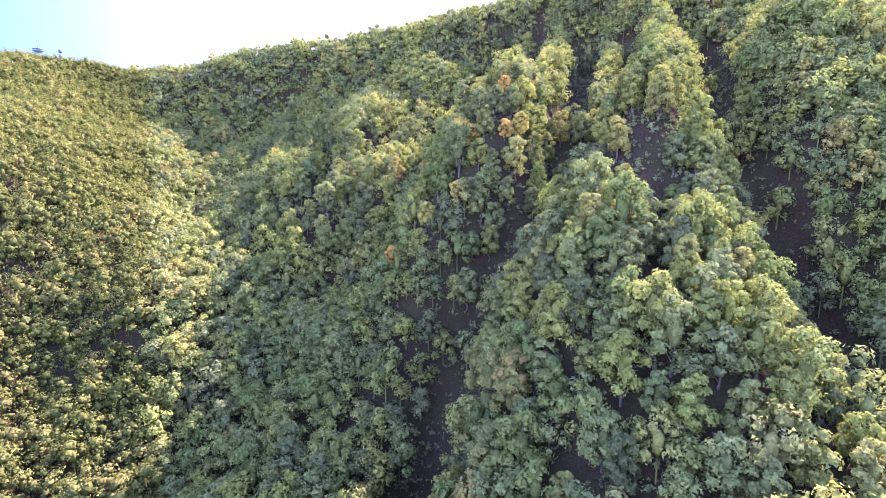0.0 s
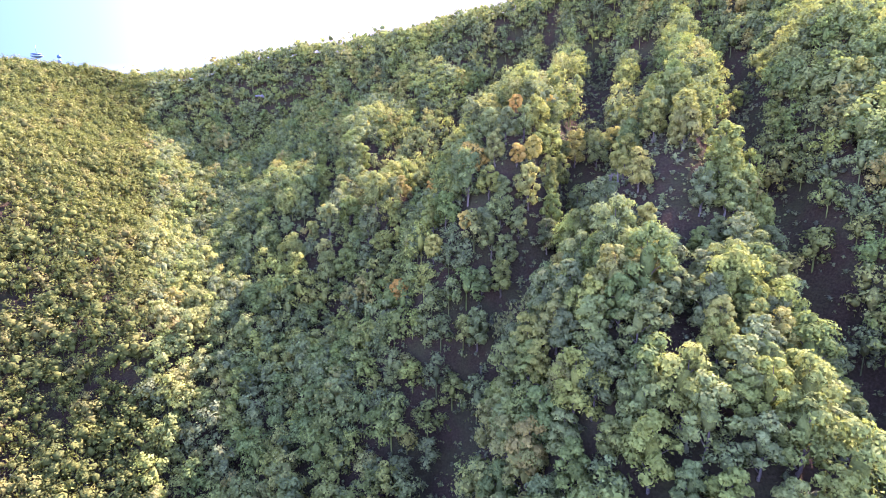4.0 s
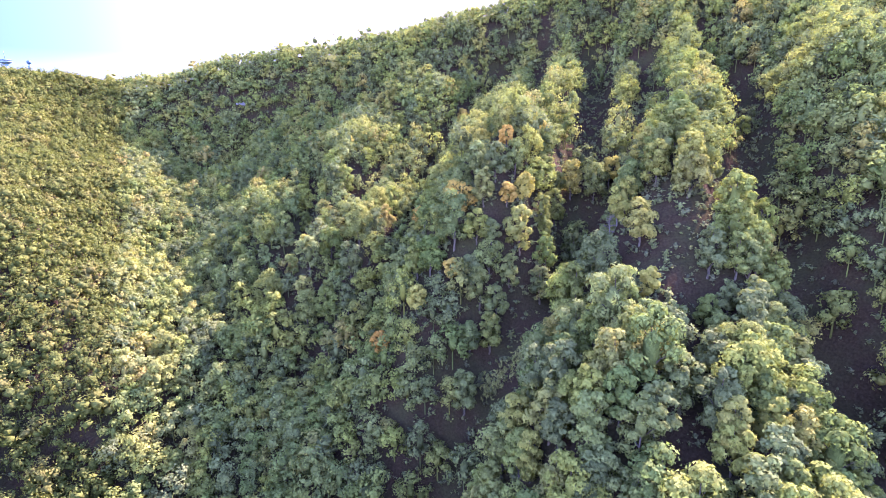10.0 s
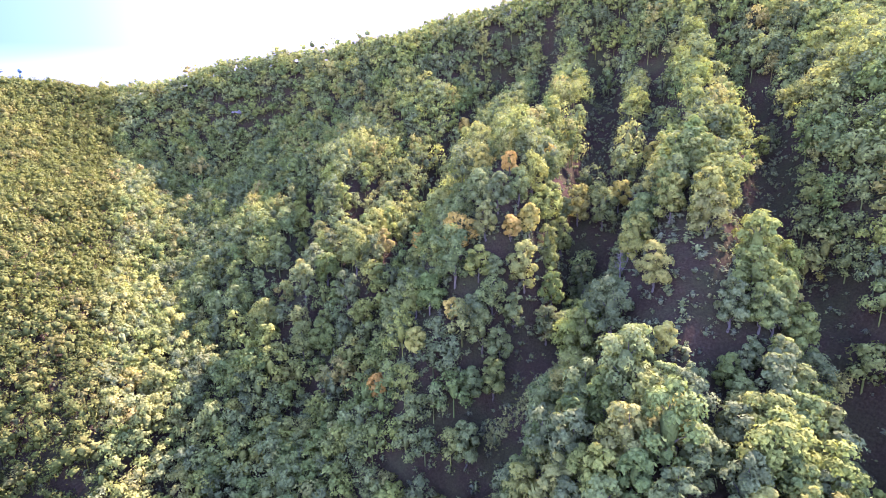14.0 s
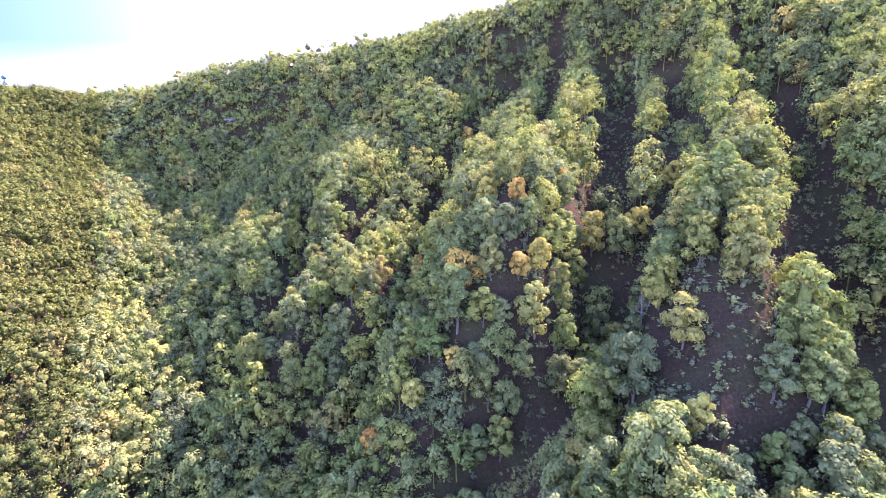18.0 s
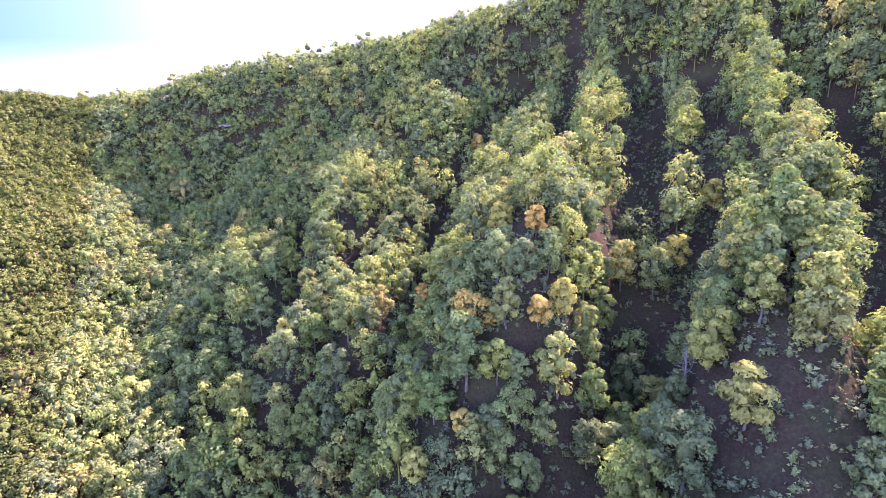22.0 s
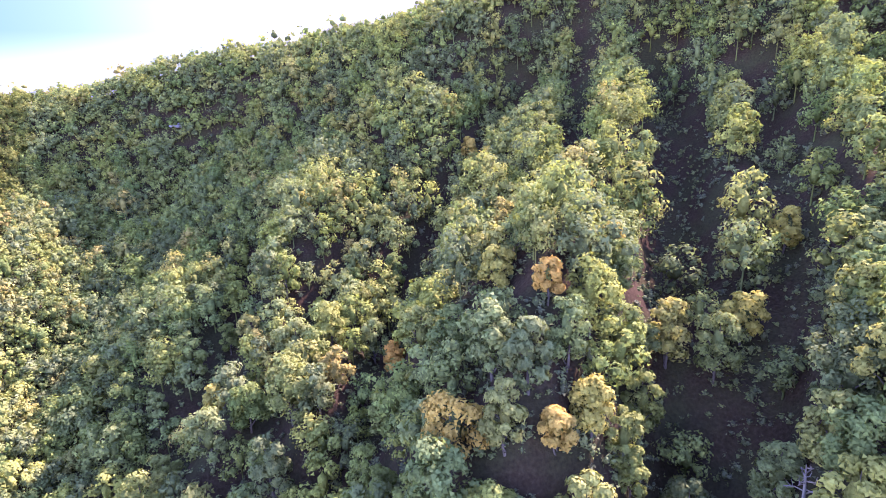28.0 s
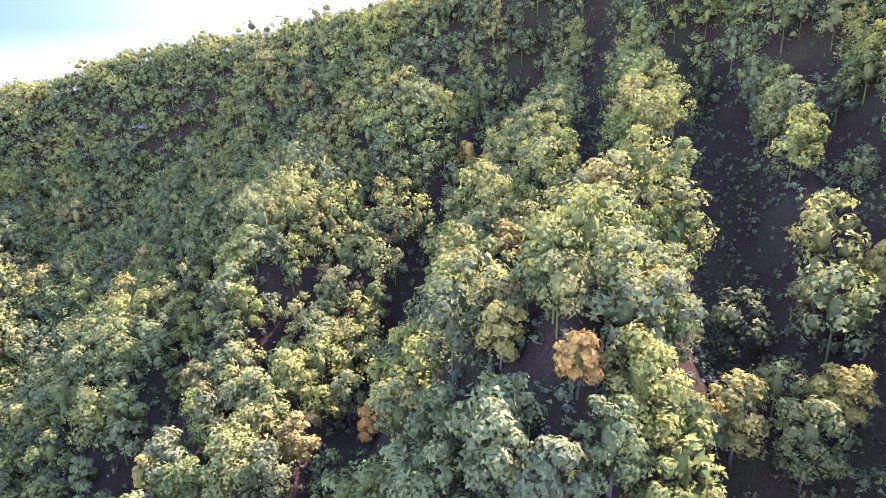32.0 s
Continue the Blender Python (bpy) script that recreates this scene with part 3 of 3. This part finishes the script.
# autumn-coloured trees, each at its own place: x, y, height, crown radius, colour
AUTUMN = [(8, 216, 14, 4.8, LEAF_ORANGE, "orange maple in full autumn colour among green trees"),
          (24, 212, 9, 2.3, LEAF_ORANGE, "small orange-leaved tree among green crowns"),
          (25, 230, 9, 2.1, LEAF_ORANGE, "small red-orange tree on the spur"),
          (-9, 270, 10, 2.5, LEAF_ORANGE, "distant orange-leaved tree on a green slope"),
          (30, 216, 11, 3.0, LEAF_YELLOW, "golden tree on the flank of the spur"),
          (-19, 199, 10, 2.8, LEAF_ORANGE, "yellow-orange tree low in the valley"),
          (41, 250, 10, 2.4, LEAF_ORANGE, "orange-tipped tree on the upper spur"),
          (5, 200, 8, 2.1, LEAF_ORANGE, "small rust-orange tree at the foot of the spur"),
          (66, 242, 12, 3.8, LEAF_YELLOW, "tree turning yellow on the crest between two gullies"),
          (17, 243, 11, 2.8, LEAF_YELLOW, "yellowing tree on the crest of the spur"),
          (39, 145, 10, 2.6, LEAF_YELLOW, "yellow-leaved tree low on the slope"),
          (53, 161, 10, 2.4, LEAF_YELLOW, "bright yellow tree on the near spur"),
          (14, 373, 11, 3.2, LEAF_ORANGE, "pale orange tree high on the slope"),
          (-50, 342, 11, 2.8, LEAF_YELLOW, "yellow-topped tree on the high slope"),
          (84, 262, 12, 3.0, LEAF_YELLOW, "yellow-green tree on the upper spur"),
          (-60, 270, 11, 2.8, LEAF_YELLOW, "pale yellow tree on the middle slope"),
          (-6, 196, 10, 2.8, LEAF_YELLOW, "yellow-leaved tree at the foot of the spur")]
free = np.ones(len(spots), bool)
for x, y, _, wide, *_ in AUTUMN:
    free &= np.hypot(spots[:, 0] - x, spots[:, 1] - y) > 2.4 + wide
NEAR, MIDDLE, FAR = NEAR & free, MIDDLE & free, FAR & free
for k, (x, y, h, rad, mat, words) in enumerate(AUTUMN):
    tree = tagged(broadleaf_tree(np.random.default_rng(60 + k), mat, h, rad, h * 0.2), words, "tree", "autumn trees")
    tree.matrix_basis = Matrix.Translation((x, y, float(land(x, y)[0]) - 0.2))

near_ids = np.nonzero(NEAR)[0]
for n, i in enumerate(near_ids):
    kind = kinds[n % 10] if n >= 10 else kinds[n]
    s = rng.uniform(0.74, 1.16)
    m = Matrix.LocRotScale((spots[i, 0], spots[i, 1], spot_z[i] - 0.2), Euler((0, 0, rng.uniform(0, 6.28))), None)
    ob = copy_thing(kind, m) if n >= 10 else kind
    ob.matrix_basis = m @ Matrix.Diagonal((s, s, s * rng.uniform(0.92, 1.1), 1))


def woods(name, ids, templates, mat, label, sizes=(0.7, 1.18)):
    """Many trees too far off to be told apart, in one mesh, each with its own size, turn and tone."""
    vs, fs, ns, tones, slots, n = [], [], [], [], [], 0
    r = np.random.default_rng(len(ids))
    for i in ids:
        tv, tf, inner, nor = templates[r.integers(len(templates))]
        a, s = r.uniform(0, 6.28), r.uniform(*sizes)
        ca, sa = math.cos(a) * s, math.sin(a) * s
        v = np.empty_like(tv)
        v[:, 0], v[:, 1], v[:, 2] = tv[:, 0] * ca - tv[:, 1] * sa + spots[i, 0], tv[:, 0] * sa + tv[:, 1] * ca + spots[i, 1], tv[:, 2] * s * r.uniform(0.88, 1.12) + spot_z[i]
        turned = nor.copy()
        turned[:, 0], turned[:, 1] = (nor[:, 0] * ca - nor[:, 1] * sa) / s, (nor[:, 0] * sa + nor[:, 1] * ca) / s
        vs.append(v), fs.append(tf + n), ns.append(turned), slots.append(inner)
        tones.append(np.full(len(tf), r.random()))
        n += len(v)
    return tagged(new(name, mesh_of(name, np.concatenate(vs), np.concatenate(fs), mat, slots=np.concatenate(slots), tone=np.concatenate(tones), normals=np.concatenate(ns))), label, "woodland", kind="stuff")


def woods_templates(count, lumps, leaves, leaf, seed, heights, wide, loose=0.36, soft=0.55):
    out = []
    for k in range(count):
        r = np.random.default_rng(seed + k)
        h = r.uniform(*heights)
        v, f, _, inner, nor = crown_arrays(r, h, h * r.uniform(*wide), h * 0.18, lumps, leaves, leaf, True, loose, soft)
        tv, tf = tube((0, 0, -2), (0, 0, h * 0.6), 0.26, 0.14, 4)
        out.append((np.concatenate([v, tv]), np.concatenate([f, tf + len(v)]), np.r_[inner, np.ones(len(tf), bool)], np.concatenate([nor, unit(tv * (1, 1, 0))])))
    return out


MID_T = woods_templates(12, 8, 520, 0.48, 300, (11.5, 16.5), (0.23, 0.30))
FAR_T = woods_templates(14, 7, 330, 0.52, 500, (12.5, 16.0), (0.26, 0.33), 0.34, 0.65)
DIM_T = woods_templates(12, 5, 150, 0.58, 700, (8.5, 10.2), (0.40, 0.46), 0.3, 0.75)
HILL_T = woods_templates(14, 6, 210, 0.48, 1100, (9.5, 12.0), (0.32, 0.39), 0.3, 0.8)
CREST_T = woods_templates(12, 5, 140, 0.56, 1300, (8.5, 10.2), (0.38, 0.44), 0.3, 0.8)
PLAIN_T = woods_templates(8, 2, 22, 1.3, 900, (11.0, 15.0), (0.36, 0.42))
NEARER = (spots[:, 0] > -270) & (spots[:, 0] < 205) & (spots[:, 1] > 75) & (spots[:, 1] < 430) & FAR
BELOW = FAR & ~NEARER & (spots[:, 1] < 75) & (spots[:, 0] > -200) & (spots[:, 0] < 180)
BEYOND = spots[:, 1] > np.interp(spots[:, 0], [p[0] for p in SKYLINE], [p[1] for p in SKYLINE]) + 16
BELOW &= np.arange(len(spots)) % 2 > 0
HIDDEN = FAR & ~NEARER & ~BELOW & (np.arange(len(spots)) % 4 == 0) & (BEYOND | (spots[:, 1] < 75) | (np.abs(spots[:, 0]) > 40 + 0.9 * spots[:, 1])) & (spots[:, 1] < 600)
DIM = FAR & ~NEARER & ~BEYOND & (spots[:, 1] >= 75) & (np.abs(spots[:, 0]) <= 40 + 0.9 * spots[:, 1])
valley_side = beyond_valley(spots[:, 0], spots[:, 1])
woods("hillside_woods", np.nonzero(valley_side & NEARER)[0], HILL_T, LEAF_HILL, "dense sunlit yellow-green broadleaf woods covering a hillside", (0.78, 1.14))
woods("ridge_woods", np.nonzero(~valley_side & NEARER)[0], FAR_T, LEAF_WOODS, "dense green broadleaf woods on high slopes and ridges", (0.8, 1.06))
woods("hilltop_woods", np.nonzero(valley_side & DIM)[0], CREST_T, LEAF_HILL, "distant yellow-green woods along a hilltop", (0.92, 1.04))
woods("skyline_woods", np.nonzero(~valley_side & DIM)[0], DIM_T, LEAF_WOODS, "distant green woods along the skyline ridge", (0.9, 1.04))
woods("lower_valley_woods", np.nonzero(BELOW)[0], PLAIN_T, LEAF_WOODS, "green broadleaf woods on the floor of the valley")
woods("valley_mouth_woods", np.nonzero(HIDDEN)[0], PLAIN_T, LEAF_WOODS, "green woods in the valley mouth and beyond the ridge")
woods("slope_woods", np.nonzero(MIDDLE & ~valley_side)[0], MID_T, LEAF_WOODS, "mixed green broadleaf woods on steep backlit slopes")
woods("valley_woods", np.nonzero(MIDDLE & valley_side)[0], HILL_T, LEAF_HILL, "sunlit yellow-green broadleaf woods above the valley floor")


# ---- undergrowth: shrubs and saplings on the forest floor of the near slopes and in the gullies ----
def shrubs(name, places, size, label, leaves=20, mat=LEAF_BUSH):
    vs, fs, tones, slots, n = [], [], [], [], 0
    r = np.random.default_rng(len(places))
    base = []
    for k in range(6):
        v, f, _, inner, _ = crown_arrays(r, 1.0, 0.5, 0.0, 0, leaves, 0.13, True)
        base.append((v, f, inner))
    pz = land(places[:, 0], places[:, 1])
    for (x, y), z in zip(places, pz):
        tv, tf, inner = base[r.integers(6)]
        s, a = size * r.uniform(0.5, 1.5), r.uniform(0, 6.28)
        v = tv * s
        v = np.c_[v[:, 0] * math.cos(a) - v[:, 1] * math.sin(a) + x, v[:, 0] * math.sin(a) + v[:, 1] * math.cos(a) + y, v[:, 2] * r.uniform(0.4, 0.75) + z - 0.15]
        vs.append(v), fs.append(tf + n), slots.append(inner), tones.append(np.full(len(tf), r.random()))
        n += len(v)
    return tagged(new(name, mesh_of(name, np.concatenate(vs), np.concatenate(fs), mat, slots=np.concatenate(slots), tone=np.concatenate(tones))), label, "undergrowth", kind="stuff")


floor_spots = np.c_[rng.uniform(-120, 125, 4200), rng.uniform(90, 300, 4200)]
floor_spots = np.concatenate([floor_spots, np.c_[rng.uniform(-60, 90, 1500), rng.uniform(140, 245, 1500)]])
high_spots = np.c_[rng.uniform(-270, 205, 6000), rng.uniform(90, 450, 6000)]
high_spots = high_spots[(high_spots[:, 1] > 300) | (high_spots[:, 0] < -120) | (high_spots[:, 0] > 125)]
high_spots = high_spots[~in_bed(high_spots[:, 0], high_spots[:, 1], 0.45)]
shrubs("understorey", high_spots, 4.0, "young green trees and shrubs below the taller woods", 16)
floor_spots = floor_spots[~in_bed(floor_spots[:, 0], floor_spots[:, 1], 0.45)]
shrubs("undergrowth", floor_spots, 2.8, "low green shrubs and saplings on the forest floor")
gully_spots = []
for k, (line, depth, width) in enumerate(RILLS):
    for (ax, ay), (bx, by) in zip(line, line[1:]):
        for n in range(int(math.hypot(bx - ax, by - ay) * BEDS.get(k, 1.5) * 0.4)):
            t = rng.random()
            gully_spots.append((ax + t * (bx - ax) + rng.normal() * BEDS.get(k, 3.0) * 0.6, ay + t * (by - ay) + rng.normal() * BEDS.get(k, 3.0) * 0.6))
shrubs("gully_scrub", np.array(gully_spots), 1.9, "tangled scrub and tall herbs along the gully beds", 16)

# the sunlit edge of the gully: low plants in a colour brightened for sunlight
along = rng.random(620) * 3.98
strip_spots = np.array([[a + (b - a) * (t % 1) + rng.normal() * 0.9 for a, b in zip(STRIP[int(t)], STRIP[int(t) + 1])] for t in along])
shrubs("grassy_strip", strip_spots, 1.3, "grass and brambles along a narrow strip, its sunlight painted in as pale leaves", 22, LEAF_LIT_GRASS)


# ---- one small dark spruce among the broadleaf crowns ----
def spruce(r, height):
    root = new("spruce_tree")
    part("trunk", mesh_of("trunk", *tube((0, 0, -1.5), (0, 0, height * 0.95), 0.16, 0.03, 7), [BARK], smooth=True), root)
    for k in range(9):
        z, out = height * (0.16 + 0.09 * k), height * 0.24 * (1 - k / 10.0)
        n = 90 - 7 * k
        a, reach = r.uniform(0, 6.28, n), np.sqrt(r.random(n))
        d = np.stack([np.cos(a), np.sin(a), np.full(n, 0.5)], 1)
        p = np.stack([np.cos(a) * out * reach, np.sin(a) * out * reach, z - 0.55 * out * reach + r.normal(size=n) * 0.08], 1)
        part("whorl", mesh_of("whorl", leaf_sprays(r, p, d / np.linalg.norm(d, axis=1)[:, None], 0.26), np.arange(n * 3).reshape(-1, 3), [LEAF_SPRUCE]), root)
    return root


fir = tagged(spruce(np.random.default_rng(77), 11.0), "small dark green spruce between broadleaf crowns", "tree")
fir.matrix_basis = Matrix.Translation((46, 268, float(land(46, 268)[0])))


# ---- dead trees: bleached bare trunks and forked branches ----
def bare_tree(r, height):
    root = new("dead_tree")
    lean = r.normal(size=2) * 0.06 * height
    part("trunk", mesh_of("trunk", *joined([tube((0, 0, -1.5), (lean[0] * 0.5, lean[1] * 0.5, height * 0.5), 0.3, 0.2, 7),
                                            tube((lean[0] * 0.5, lean[1] * 0.5, height * 0.5), (lean[0], lean[1], height), 0.2, 0.07, 7)]), [DEAD_WOOD], smooth=True), root)
    for k in range(11):
        z = height * (0.28 + 0.065 * k)
        foot = np.array([lean[0] * z / height, lean[1] * z / height, z])
        a, out = k * 2.4 + r.uniform(-0.4, 0.4), height * r.uniform(0.22, 0.42) * (1.25 - z / height)
        mid = foot + (math.cos(a) * out * 0.5, math.sin(a) * out * 0.5, out * r.uniform(0.1, 0.4))
        tip = mid + (math.cos(a + 0.3) * out * 0.6, math.sin(a + 0.3) * out * 0.6, out * r.uniform(-0.1, 0.5))
        pieces = [tube(foot, mid, 0.13, 0.09, 5), tube(mid, tip, 0.09, 0.04, 5)]
        for f in range(5):
            p = mid + (tip - mid) * r.random()
            pieces.append(tube(p, p + r.normal(size=3) * out * 0.3 + (0, 0, out * 0.12), 0.055, 0.025, 4))
        part("branch", mesh_of("branch", *joined(pieces), [DEAD_WOOD], smooth=True), root)
    return root


for k, (x, y, h) in enumerate([(56, 204, 9), (59, 207, 7), (29, 173, 8), (31, 171, 6)]):
    snag = tagged(bare_tree(np.random.default_rng(40 + k), h), "bleached grey dead tree with bare forked branches", "dead tree", "dead trees")
    snag.matrix_basis = Matrix.Translation((x, y, float(land(x, y)[0])))


# ---- pale rock outcrops in the gullies ----
def stone_material():
    m, nodes, links, bsdf = material("pale_limestone")
    n = nodes.new("ShaderNodeTexNoise")
    n.inputs["Scale"].default_value, n.inputs["Detail"].default_value = 1.1, 8
    r = ramp_node(nodes, [(0.3, (0.10, 0.088, 0.072)), (0.5, (0.16, 0.145, 0.125)), (0.7, (0.22, 0.205, 0.18))])
    links.new(n.outputs["Fac"], r.inputs["Fac"]), links.new(r.outputs["Color"], bsdf.inputs["Base Color"])
    b = nodes.new("ShaderNodeBump")
    b.inputs["Strength"].default_value, b.inputs["Distance"].default_value = 0.9, 0.3
    links.new(n.outputs["Fac"], b.inputs["Height"]), links.new(b.outputs[0], bsdf.inputs["Normal"])
    bsdf.inputs["Roughness"].default_value, bsdf.inputs["Specular IOR Level"].default_value = 0.95, 0.05
    return m


STONE = stone_material()


def outcrop(r, spread_m, count, tall):
    root = new("rock_outcrop")
    for k in range(count):
        v = ICO2_V * (0.72 + 0.5 * r.random((len(ICO2_V), 1))) * np.array([r.uniform(0.8, 1.5), r.uniform(0.7, 1.1), r.uniform(0.6, 1.1) * tall]) * spread_m * r.uniform(0.16, 0.34)
        v = np.round(v * 2.2) / 2.2 * 0.5 + v * 0.5 + (r.normal() * spread_m * 0.45, r.normal() * spread_m * 0.25, r.uniform(-0.3, 0.9) * spread_m * 0.25)
        part("boulder", mesh_of("boulder", v, ICO2_F, [STONE]), root)
    return root


for k, (x, y, w, tall) in enumerate([(-203, 404, 7, 1.3), (-198, 402, 5, 1.0), (-145, 438, 5, 0.8), (-207, 418, 5, 0.8)]):
    rock = tagged(outcrop(np.random.default_rng(20 + k), w, 7, tall), "weathered grey limestone outcrop showing between the trees", "rock", "rock outcrops")
    rock.matrix_basis = Matrix.Translation((x, y, float(land(x, y)[0]) + (4.0 if k < 3 else 1.0)))


# ---- on the hilltop: a saucer-shaped lookout with a mast, and a slim tower ----
def plain(name, colour, rough_at=0.6, metal=0.0):
    m, nodes, links, bsdf = material(name)
    n = nodes.new("ShaderNodeTexNoise")
    n.inputs["Scale"].default_value = 0.8
    r = ramp_node(nodes, [(0.3, tuple(c * 0.8 for c in colour)), (0.7, colour)])
    links.new(n.outputs["Fac"], r.inputs["Fac"]), links.new(r.outputs["Color"], bsdf.inputs["Base Color"])
    bsdf.inputs["Roughness"].default_value, bsdf.inputs["Metallic"].default_value = rough_at, metal
    return m


STEEL, TEAL = plain("grey_painted_steel", (0.09, 0.15, 0.18)), plain("dark_teal_paint", (0.012, 0.045, 0.055))


def lathe(profile, sides=20):
    """A turned shape from (radius, height) steps."""
    t = np.arange(sides) * 2 * math.pi / sides
    v = np.concatenate([np.c_[np.cos(t) * r, np.sin(t) * r, np.full(sides, z)] for r, z in profile])
    f = []
    for k in range(len(profile) - 1):
        for i in range(sides):
            j = (i + 1) % sides
            f += [(k * sides + i, k * sides + j, (k + 1) * sides + j), (k * sides + i, (k + 1) * sides + j, (k + 1) * sides + i)]
    return v, np.array(f)


lookout = tagged(new("lookout_platform"), "grey steel saucer-shaped lookout with a thin mast on a hilltop", "lookout")
part("column", mesh_of("column", *lathe([(0.05, -5), (1.6, -5), (1.5, 10.4), (0.05, 10.4)]), [STEEL], smooth=True), lookout)
part("deck", mesh_of("deck", *lathe([(0.05, 9.6), (2.0, 9.7), (4.4, 10.8), (4.4, 11.3), (0.05, 11.4)]), [STEEL]), lookout)
part("roof", mesh_of("roof", *lathe([(0.05, 12.3), (4.0, 12.3), (3.8, 12.6), (1.0, 13.1), (0.05, 13.2)]), [TEAL]), lookout)
part("mast", mesh_of("mast", *lathe([(0.05, 13), (0.24, 13), (0.16, 19), (0.02, 19.2)], 8), [STEEL], smooth=True), lookout)
for k in range(8):
    a = k * math.pi / 4
    part("post", mesh_of("post", *tube((3.6 * math.cos(a), 3.6 * math.sin(a), 11.2), (3.6 * math.cos(a), 3.6 * math.sin(a), 12.4), 0.12, 0.12), [STEEL]), lookout)
lookout.matrix_basis = Matrix.Translation((-328, 462, float(land(-328, 462)[0]) + 2.2))
tower = tagged(new("radio_tower"), "slim dark teal radio tower with two bulging drums", "tower")
part("shaft", mesh_of("shaft", *lathe([(0.05, -5), (0.8, -5), (0.55, 21.5), (0.05, 21.6)], 12), [TEAL], smooth=True), tower)
for z, wide in ((16.4, 1.15), (20.3, 1.5)):
    part("drum", mesh_of("drum", *lathe([(0.55, z - 1.4), (wide, z - 0.9), (wide, z + 0.8), (0.55, z + 1.3)], 16), [TEAL], smooth=True), tower)
tower.matrix_basis = Matrix.Translation((-311, 463, float(land(-311, 463)[0]) - 4.5))
